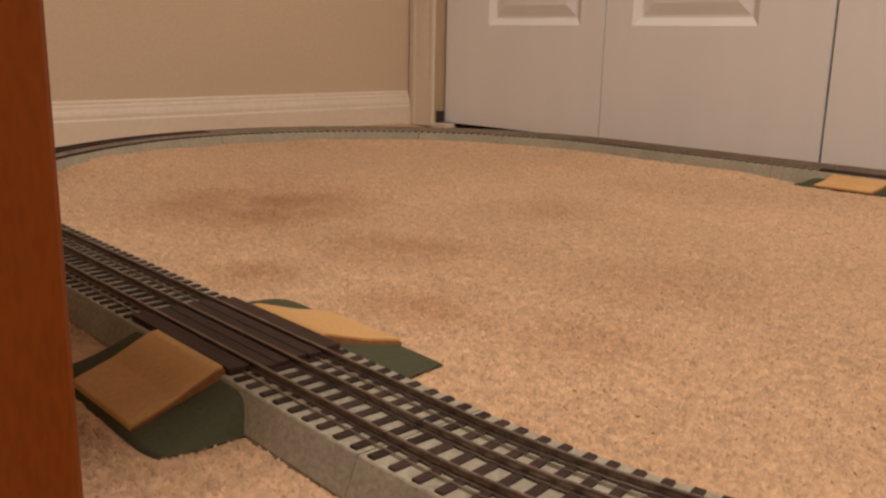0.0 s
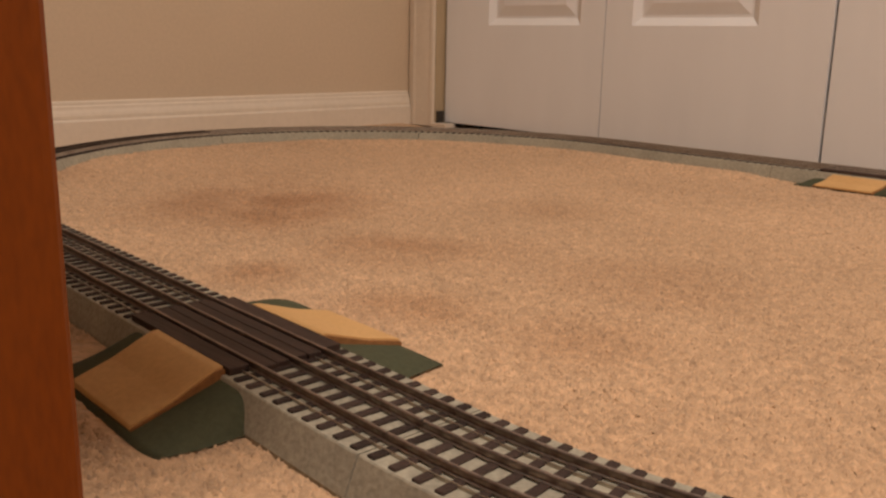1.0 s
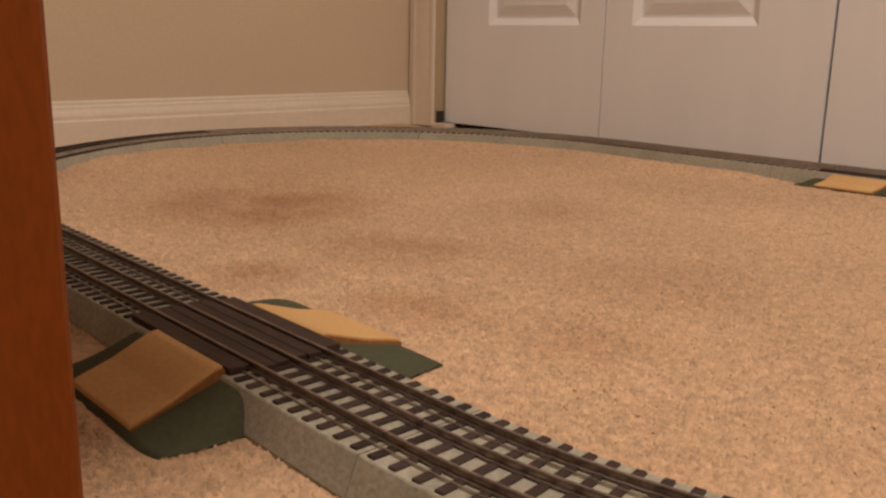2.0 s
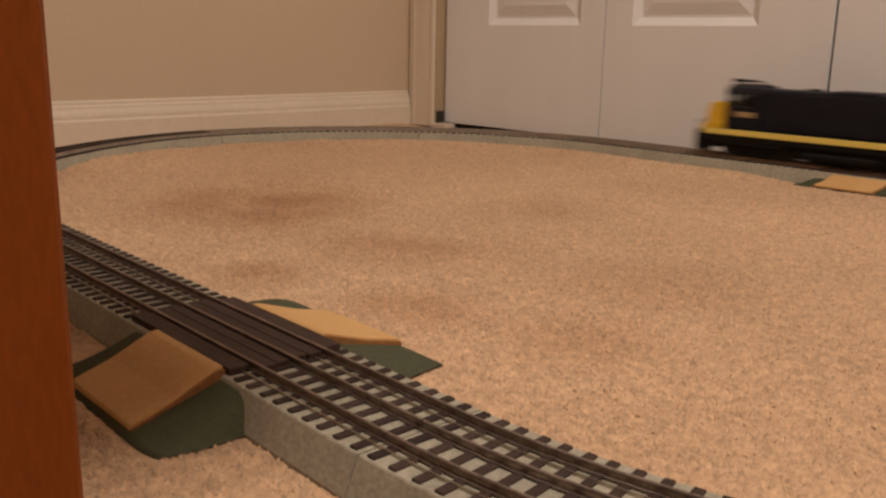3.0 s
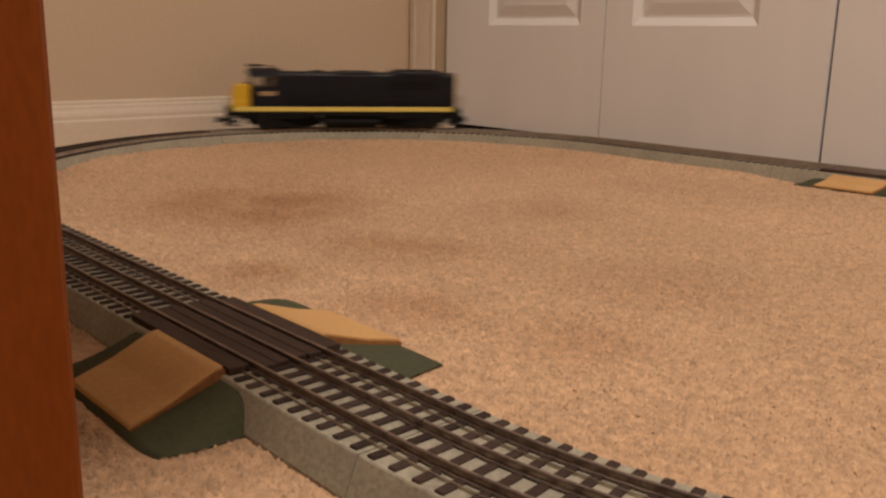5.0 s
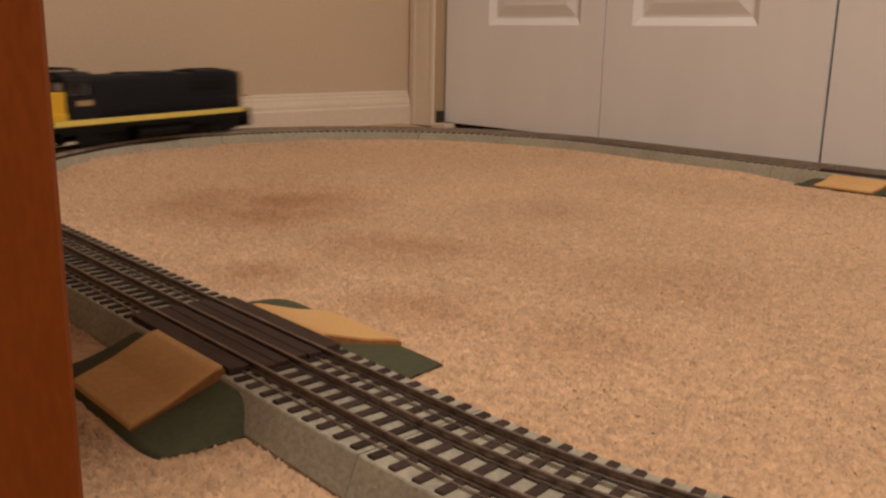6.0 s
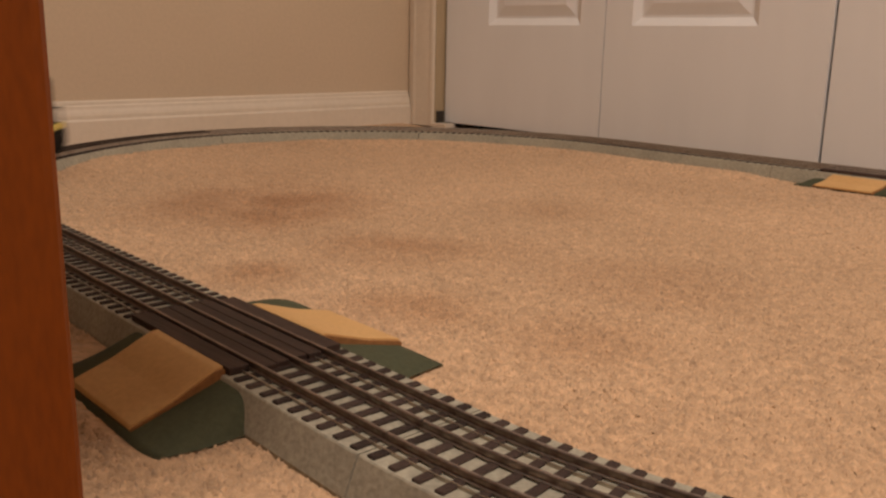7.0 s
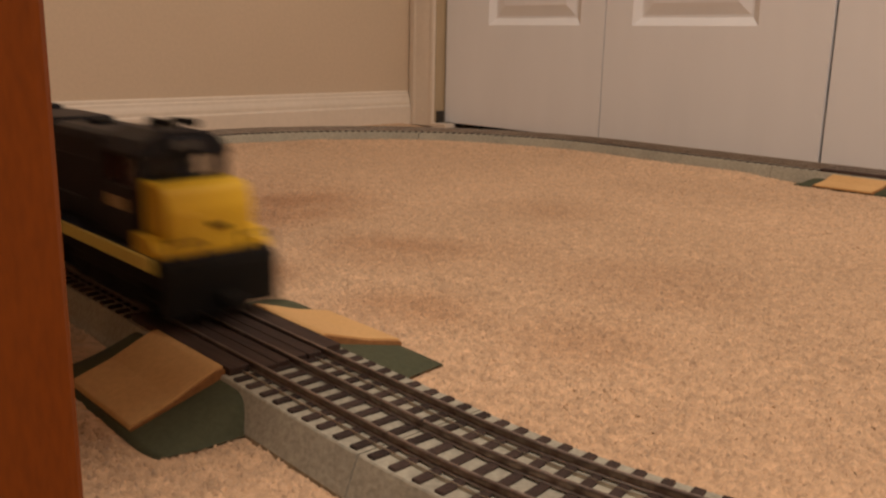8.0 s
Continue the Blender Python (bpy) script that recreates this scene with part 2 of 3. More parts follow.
def carpet_height(x, y):
    """Gentle waves, a dip at the closet, and a low swell where the carpet is pushed up inside the far part of the loop."""
    c, d = math.cos(TURN), math.sin(TURN)
    u = (x - OVAL[0]) * c + (y - OVAL[1]) * d
    v = -(x - OVAL[0]) * d + (y - OVAL[1]) * c
    out = np.where(u < 0, u, np.where(u > STRAIGHT, u - STRAIGHT, 0))
    inside = RADIUS - np.hypot(out, v)
    swell = (0.0068 + 0.0035 * np.exp(-((x - 0.24) ** 2 + (y + 0.80) ** 2) / 0.02)) * np.exp(-((inside - 0.060) / 0.03) ** 2) * np.clip((v + 0.36) / 0.15, 0, 1) * np.clip((0.85 - x) / 0.06, 0, 1)
    dip = 0.006 * np.clip((y + 0.045) / 0.03, 0, 1)
    return swell - dip + 0.0013 * np.sin(x * 23 + 2 * np.sin(y * 17)) * np.sin(y * 19)


def carpet():
    step = 0.006
    nx, ny = int(1.7 / step), int(1.75 / step)
    rng = np.random.default_rng(3)
    xs, ys = np.linspace(0.0, 1.7, nx), np.linspace(-1.75, -0.006, ny)
    gx, gy = np.meshgrid(xs, ys, indexing="ij")
    gz = rng.normal(0, 0.0004, gx.shape) + carpet_height(gx, gy) - 0.0012
    gx, gy = gx + rng.normal(0, 0.0007, gx.shape), gy + rng.normal(0, 0.0007, gx.shape)
    gx[0], gx[-1], gy[:, 0], gy[:, -1] = 0.0, 1.7, -1.75, -0.006
    verts = np.stack([gx, gy, gz], -1).reshape(-1, 3)
    i = np.arange(nx * ny).reshape(nx, ny)
    faces = np.stack([i[:-1, :-1], i[1:, :-1], i[1:, 1:], i[:-1, 1:]], -1).reshape(-1, 4)
    me = bpy.data.meshes.new("floor")
    me.from_pydata(verts.tolist(), [], faces.tolist())
    me.materials.append(CARPET)
    ob = tagged(new("floor", me), "beige cut-pile carpet with worn darker patches", "carpet", kind="structure")
    rest = bmesh.new()
    box(rest, 1.7, ROOM_X, ROOM_Y, -0.006, -0.019, 0.0)
    box(rest, 0, 1.7, ROOM_Y, -1.75, -0.019, 0.0)
    structure("floor_rest", rest, CARPET, "beige cut-pile carpet", "carpet")
    return ob


def pile():
    """The cut pile: short leaning tufts, closer together where the eye is near."""
    rng = np.random.default_rng(8)
    near = np.stack([rng.uniform(0.72, 1.62, 170000), rng.uniform(-1.22, -0.45, 170000)], 1)
    wide = np.stack([rng.uniform(0.02, 1.62, 150000), rng.uniform(-1.22, -0.012, 150000)], 1)
    spots = np.concatenate([near, wide])
    gone = (spots[:, 0] > 0.875) & (spots[:, 0] < 1.03) & (spots[:, 1] > -1.054) & (spots[:, 1] < -0.893)
    spots = spots[~gone]
    n = len(spots)
    size = rng.uniform(0.8, 1.25, n)
    turn = rng.uniform(0, 2 * np.pi, n)
    wave = carpet_height(spots[:, 0], spots[:, 1])
    rings = []
    for i in range(3):
        a = turn + i * 2 * np.pi / 3
        rings.append(np.stack([spots[:, 0] + 0.0022 * size * np.cos(a), spots[:, 1] + 0.0022 * size * np.sin(a), wave - 0.0020], 1))
    tip = np.stack([spots[:, 0] + rng.normal(0, 0.0009, n), spots[:, 1] + rng.normal(0, 0.0009, n), wave + 0.0003 * size + rng.normal(0, 0.0004, n)], 1)
    co = np.stack([*rings, tip], 1).reshape(-1, 3)
    base = 4 * np.arange(n)[:, None]
    faces = np.stack([base + np.array(f) for f in ((0, 1, 3), (1, 2, 3), (2, 0, 3))], 1).reshape(-1, 3)
    me = bpy.data.meshes.new("carpet_pile")
    me.vertices.add(len(co)), me.loops.add(faces.size), me.polygons.add(len(faces))
    me.vertices.foreach_set("co", co.ravel())
    me.loops.foreach_set("vertex_index", faces.ravel())
    me.polygons.foreach_set("loop_start", np.arange(0, faces.size, 3))
    me.update(calc_edges=True)
    me.materials.append(PILE)
    return tagged(new("carpet_pile", me), "short beige cut pile of the carpet", "carpet", kind="stuff")


def trim():
    # baseboard with a stepped colonial profile, running along the west wall
    prof = [(0, -0.004), (0.0135, -0.004), (0.0135, 0.0315), (0.0125, 0.0335), (0.0105, 0.0345), (0.0105, 0.040), (0.0095, 0.044),
            (0.0075, 0.049), (0.0068, 0.0535), (0.0052, 0.0555), (0.0050, 0.0595), (0.0035, 0.0615), (0, 0.0618)]
    structure("baseboard", prism(bmesh.new(), prof, "y", ROOM_Y, -0.0165), TRIM, "white painted baseboard with a stepped moulding", "baseboard")
    # door casing: a moulded flat board at the corner, with a jamb behind it
    cas = [(0.0006, 0), (0.0006, -0.010), (0.006, -0.0145), (0.018, -0.0155), (0.024, -0.0135), (0.044, -0.011), (0.056, -0.009), (0.062, -0.0095), (0.0665, -0.008), (0.068, -0.004), (0.068, 0)]
    structure("casing", prism(bmesh.new(), cas, "z", -0.003, 2.07), TRIM, "white moulded casing beside the closet", "door casing")
    structure("jamb_1", boxed(0.0682, 0.0708, -0.004, 0.0218, -0.003, 2.03, 0.0008), JAMB, "closet door jamb, its shade put into a tan colour", "door jamb")
    # black strip put in for the shade of the gap beside the door
    structure("door_gap_shade", boxed(0.0682, 0.0738, 0.0222, T, -0.003, 2.03, 0.0005), BLACK_METAL, "dark strip standing in for the shade in the closet door gap", "door jamb")
    cas2 = [(CLOSET + 0.072 - u, v) for u, v in cas]
    structure("casing_2", prism(bmesh.new(), cas2, "z", -0.003, 2.07), TRIM, "white moulded casing beside the closet", "door casing")
    structure("jamb_2", boxed(CLOSET + 0.0015, CLOSET + 0.0038, -0.004, T, -0.003, 2.03, 0.0008), TRIM, "white closet door jamb", "door jamb")


def door_leaf(i):
    """A moulded closet leaf: a slab whose panels sink in with a sloping moulding and rise again."""
    w, z0, z1, thick = LEAF - 0.002, 0.0045, 2.02, 0.03
    x0 = DOOR_X + i * LEAF + 0.001 + (0.0025 if i >= 2 else 0)
    leaf = thing("closet_door", (x0 + w / 2, DOOR_Y + thick / 2, z0), "white moulded folding closet door leaf, closed", "closet door", "folding closet leaves")
    left, right = (0.110, 0.049) if i % 2 == 0 else (0.051, 0.106)
    panels = [(0.188, 0.80), (0.93, 1.52), (1.64, 1.90)]
    bm = bmesh.new()
    cols = [x0, x0 + left, x0 + w - right, x0 + w]
    rows = [z0] + [z for pr in panels for z in pr] + [z1]
    pts = {}
    for a, x in enumerate(cols):
        for b, z in enumerate(rows):
            pts[a, b] = bm.verts.new((x, DOOR_Y, z))
    for a in range(3):
        for b in range(len(rows) - 1):
            quad = (pts[a, b], pts[a + 1, b], pts[a + 1, b + 1], pts[a, b + 1])
            if a == 1 and b % 2 == 1:
                # moulding: slopes in, flat, slopes out to a raised field
                xa, xb, za, zb = cols[1], cols[2], rows[b], rows[b + 1]
                ring = list(quad)
                for inset, depth in ((0.003, 0.002), (0.012, 0.008), (0.016, 0.008), (0.034, 0.003)):
                    nxt = [bm.verts.new((x, DOOR_Y + depth, z)) for x, z in
                           ((xa + inset, za + inset), (xb - inset, za + inset), (xb - inset, zb - inset), (xa + inset, zb - inset))]
                    for e in range(4):
                        bm.faces.new((ring[e], ring[(e + 1) % 4], nxt[(e + 1) % 4], nxt[e]))
                    ring = nxt
                panels_bm = bmesh.new()
                lo = [panels_bm.verts.new(v.co) for v in ring]
                hi = [panels_bm.verts.new(v.co + Vector((0, 0.005, 0))) for v in ring]
                panels_bm.faces.new(lo), panels_bm.faces.new(hi[::-1])
                for e in range(4):
                    panels_bm.faces.new((lo[(e + 1) % 4], lo[e], hi[e], hi[(e + 1) % 4]))
                bmesh.ops.recalc_face_normals(panels_bm, faces=panels_bm.faces[:])
                part("panel", panels_bm, DOOR, leaf, "raised moulded panel field")
            else:
                bm.faces.new(quad)
    box(bm, x0, x0 + w, DOOR_Y + 0.009, DOOR_Y + thick, z0, z1)
    for xa, xb in ((x0, x0 + 0.0015), (x0 + w - 0.0015, x0 + w)):
        box(bm, xa, xb, DOOR_Y + 0.0004, DOOR_Y + 0.01, z0, z1)
    box(bm, x0, x0 + w, DOOR_Y + 0.0004, DOOR_Y + 0.01, z0, z0 + 0.0015)
    bmesh.ops.recalc_face_normals(bm, faces=bm.faces[:])
    part("slab", bm, DOOR, leaf)
    if i == 0:
        part("pivot_bracket", boxed(x0 - 0.0022, x0 + 0.03, DOOR_Y + 0.004, DOOR_Y + 0.028, -0.001, 0.0018, 0.0005), METAL, leaf, "bright metal floor pivot bracket")
    return leaf


def pivot_guard():
    g = thing("pivot_guard", (0.0715, 0.012, 0), "small black pivot block at the foot of the jamb", "door hardware")
    part("block", boxed(0.0709, 0.0765, -0.002, 0.0145, 0.002, 0.026, 0.0012), BLACK_METAL, g)
    # the metal bracket's glint is put in as a white plate
    part("screw_plate", boxed(0.0709, 0.110, -0.014, 0.012, -0.004, 0.0035, 0.0005), TRIM, g, "bracket floor plate, coloured white for its glint")


def table():
    # only its leg comes near the view; the apron and top above are added unseen
    ex, ey = EYE.x - 0.188, EYE.y + 0.0698
    t = thing("wooden_table", (ex - 0.022, ey - 0.022, 0), "reddish-brown stained wooden table on the carpet", "table")
    for lx in (ex, ex - 0.66):
        for ly in (ey, ey - 0.56):
            part("leg", boxed(lx - 0.045, lx, ly - 0.045, ly, -0.001, 0.70, 0.004, 3), LEG_WOOD, t)
    for ly in (ey - 0.005, ey - 0.58):
        part("apron", boxed(ex - 0.66, ex - 0.045, ly - 0.022, ly, 0.61, 0.70, 0.002), LEG_WOOD, t)
    for lx in (ex - 0.005, ex - 0.68):
        part("apron", boxed(lx - 0.022, lx, ey - 0.56, ey - 0.045, 0.61, 0.70, 0.002), LEG_WOOD, t)
    # unseen top, its overhang sized to shade the near left ramp and carpet
    part("shading_top", boxed(ex - 0.89, ex + 0.166, ey - 0.69, ey + 0.138, 0.70, 0.73, 0.005, 3), LEG_WOOD, t)
    return t


# ---- track ----
def rail_bm(off, s0, s1, n, web=False):
    head = [(-0.0008, -0.0012), (0.0008, -0.0012), (0.0008, -0.0003), (0.0005, 0), (-0.0005, 0), (-0.0008, -0.0003)]
    low = [(-0.0014, -0.0037), (0.0014, -0.0037), (0.0014, -0.0033), (0.0004, -0.0030), (0.0004, -0.0012), (-0.0004, -0.0012), (-0.0004, -0.0030), (-0.0014, -0.0033)]
    st = [along(s0 + (s1 - s0) * i / n) for i in range(n + 1)]
    return sweep([(u + off, v + RAIL_Z) for u, v in (low if web else head)], st)


def foot_bm(off, side, s0, s1, n):
    st = [along(s0 + (s1 - s0) * i / n) for i in range(n + 1)]
    a, b = off + side * 0.0046, off + side * 0.0053
    return sweep([(min(a, b), RAIL_Z - 0.0047), (max(a, b), RAIL_Z - 0.0047), (max(a, b), RAIL_Z - 0.0033), (min(a, b), RAIL_Z - 0.0033)], st)


TIE_MESH = []


def tie_mesh():
    if not TIE_MESH:
        bm = boxed(-0.0021, 0.0021, -0.0295, 0.0295, -0.0022, 0.0, 0.0004, 1)
        me = bpy.data.meshes.new("tie")
        bm.to_mesh(me)
        bm.free()
        me.materials.append(TIE)
        TIE_MESH.append(me)
    return TIE_MESH[0]


def track_section(s0, s1, label, skip=(), metal=RAIL, outer=None):
    n = max(2, int((s1 - s0) / 0.012))
    mx, my, _ = along((s0 + s1) / 2)
    t = thing("track_section", (mx, my, 0), label, "toy train track", "loop of track")
    top, wide = 0.0303, 0.0368
    zt = RAIL_Z - 0.0046
    bed = [(-wide, -0.003), (-wide, 0.0005), (-top - 0.0006, zt - 0.0006), (-top, zt), (top, zt), (top + 0.0006, zt - 0.0006), (wide, 0.0005), (wide, -0.003)]
    e = 0.0004
    part("roadbed", sweep(bed, [along(s0 + e + (s1 - s0 - 2 * e) * i / n) for i in range(n + 1)]), ROADBED, t, "speckled grey foam roadbed")
    for off in (-0.0171, 0.0, 0.0171):
        r = part("rail", rail_bm(off, s0 + 0.0003, s1 - 0.0003, n), outer if outer and off > 0 else (RAIL_PALE if off < 0 and metal is RAIL_DARK else metal), t)
        part("rail_web", rail_bm(off, s0 + 0.0003, s1 - 0.0003, n, True), {RAIL: RAIL_WEB, RAIL_DARK: RAIL_PALE if off < 0 else RAIL_DARK}.get(metal, metal), r, "dull rail web")
        if off and metal is RAIL and s0 < 0.7:
            part("rail_foot", foot_bm(off, 1, s0 + 0.0003, s1 - 0.0003, n), FOOT, r, "thin bright tinned rail foot")
    count = round((s1 - s0) / 0.0105)
    for i in range(count):
        s = s0 + (i + 0.5) * (s1 - s0) / count
        if any(a < s < b for a, b in skip):
            continue
        x, y, h = along(s)
        tie = new("tie", tie_mesh())
        tie.parent = t
        tie.location = (x - mx, y - my, RAIL_Z - 0.0035)
        tie.rotation_euler = (0, 0, h + random.uniform(-0.02, 0.02))
    return t


def frame_at(s):
    x, y, h = along(s)
    return Matrix.Translation((x, y, 0)) @ Matrix.Rotation(h, 4, "Z")


def crossing(s_mid, length, sides, label):
    """Dark plank deck between and beside the rails, and sloping earth ramps with a tan road. Local x runs along the track."""
    m = frame_at(s_mid)
    c = thing("grade_crossing", m.translation, label, "toy level crossing", "level crossings")
    z1, z0 = RAIL_Z - 0.0012, RAIL_Z - 0.0075
    for y0, y1, da, db in ((-0.0285, -0.0188, 0.0, -0.003), (-0.0155, -0.0086, 0.0, 0.004), (-0.0082, -0.0018, 0, 0.003),
                           (0.0018, 0.0082, 0, 0.002), (0.0086, 0.0155, 0, 0.003), (0.0188, 0.0285, -0.004, 0.0)):
        bm = boxed(-length / 2 - da, length / 2 + db, y0, y1, z0, z1, 0.0002, 1)
        bm.transform(m)
        part("plank", bm, DECK, c)
    for side, run, half, flank, shift, dx, square, drop in sides:
        # ground body: a swept mound
        nu, nv = 40, 14
        bm = bmesh.new()
        grid = {}
        for i in range(nu + 1):
            u = -1 + 2 * i / nu
            for j in range(nv + 1):
                v = j / nv
                reach = 1 - (0.0 if square else 0.25) * max(0, v - 0.6) ** 2
                x = u * (half + flank) * reach
                edge = max(0.0, abs(x) - half) / flank
                h = (RAIL_Z - 0.006 - drop) * (1 - v) + 0.0008
                z = h * max(0.0, 1 - edge ** (2.6 + 4.5 * (1 - v) ** 2)) - 0.0004 + (0.0055 * math.sin(math.pi * min(1, edge)) * math.sin(math.pi * v ** 1.35) if square and x < 0 else 0)
                run_here = run * ((0.985 if square else 1.09) - (0.0 if square else 0.30) * max(0, edge - 0.35) ** 2)
                grid[i, j] = bm.verts.new((x + dx + shift * v, side * (0.029 + v * run_here), z))
        for i in range(nu):
            for j in range(nv):
                bm.faces.new((grid[i, j], grid[i + 1, j], grid[i + 1, j + 1], grid[i, j + 1]))
        low = [bm.verts.new((q.co.x, q.co.y, -0.003)) for q in [grid[i, nv] for i in range(nu + 1)]]
        for i in range(nu):
            bm.faces.new((grid[i, nv], grid[i + 1, nv], low[i + 1], low[i]))
        bmesh.ops.recalc_face_normals(bm, faces=bm.faces[:])
        if sum(f.normal.z for f in bm.faces) < 0:
            bmesh.ops.reverse_faces(bm, faces=bm.faces[:])
        bm.transform(m)
        body = part("ramp_bank", bm, GREEN, c, "dark green moulded ramp bank", smooth=True)
        # the road plate on it
        bm = bmesh.new()
        zt = RAIL_Z - 0.001 - drop
        y0, y1 = 0.0288, 0.029 + run
        outline = [(y0, zt - 0.0034), (y0, zt), (y0 + 0.004, zt - 0.0004), (y0 + 0.55 * run, zt * 0.52), (y1, 0.0036), (y1 + 0.001, 0.002), (y1, 0.0004), (y0 + 0.55 * run, zt * 0.52 - 0.0032)]
        prism(bm, [(side * a, b) for a, b in outline], "x", -half, half, 0.0004)
        for v in bm.verts:
            v.co.x += dx + shift * (abs(v.co.y) - y0) / run
        bm.transform(m)
        part("road_plate", bm, ROAD, body, "tan road surface")
        for d in (-1, 1):
            bm = bmesh.new()
            edge_line = [(a, b - 0.0012) for a, b in outline]
            prism(bm, [(side * a, b) for a, b in edge_line], "x", *sorted((d * (half + 0.0003), d * (half + 0.0016))))
            for v in bm.verts:
                v.co.x += dx + shift * (abs(v.co.y) - y0) / run
            bm.transform(m)
            part("road_edge", bm, ROAD_EDGE, body, "dark brown worn edge")
    return c


# ---- the locomotive, in its own space: x ahead, z from the rail tops ----
TRUCK = 0.100


def truck(parent, x, name="truck"):
    t = new(name)
    t.parent = parent
    t.location = (x, 0, 0)
    for y in (-0.0225, 0.0225):
        bm = bmesh.new()
        prism(bm, [(-0.053, 0.012), (-0.047, 0.0225), (0.047, 0.0225), (0.053, 0.012), (0.050, 0.005), (0.028, 0.0045), (0.020, 0.003), (-0.020, 0.003), (-0.028, 0.0045), (-0.050, 0.005)],
              "y", y - 0.002, y + 0.002, 0.0006)
        for jx in (-0.034, 0.0, 0.034):
            box(bm, jx - 0.0055, jx + 0.0055, y - 0.0035, y + 0.0035, 0.0035, 0.015, 0.0008, 1)
        for jx in (-0.017, 0.017):
            rod(bm, (jx, y, 0.006), (jx, y, 0.016), 0.0028)
        local_part("side_frame", bm, UNDER, t)
    local_part("bolster", boxed(-0.012, 0.012, -0.021, 0.021, 0.008, 0.021, 0.001, 1), UNDER, t)
    for jx in (-0.034, 0.0, 0.034):
        bm = bmesh.new()
        for y in (-0.0165, 0.0165):
            rod(bm, (jx, y - 0.0022, 0.0105), (jx, y + 0.0022, 0.0105), 0.0100, 20)
        rod(bm, (jx, -0.0165, 0.0105), (jx, 0.0165, 0.0105), 0.0018)
        local_part("wheelset", bm, WHEEL, t, "steel wheels and axle")
    return t


def local_part(name, bm, mat, parent, label="", smooth=False):
    me = bpy.data.meshes.new(name)
    bm.to_mesh(me)
    bm.free()
    me.materials.append(mat)
    if smooth:
        for f in me.polygons:
            f.use_smooth = True
    ob = new(name, me)
    ob.parent = parent
    if label:
        ob["label"] = label
    return ob


def hood_bm(x0, x1, w, z0, z1, r=0.006):
    """A hood: rounded top corners, drawn along x."""
    prof = [(-w, z0), (w, z0), (w, z1 - r), (w - 0.3 * r, z1 - 0.3 * r), (w - r, z1), (-w + r, z1), (-w + 0.3 * r, z1 - 0.3 * r), (-w, z1 - r)]
    return prism(bmesh.new(), prof, "x", x0, x1, 0.0008)


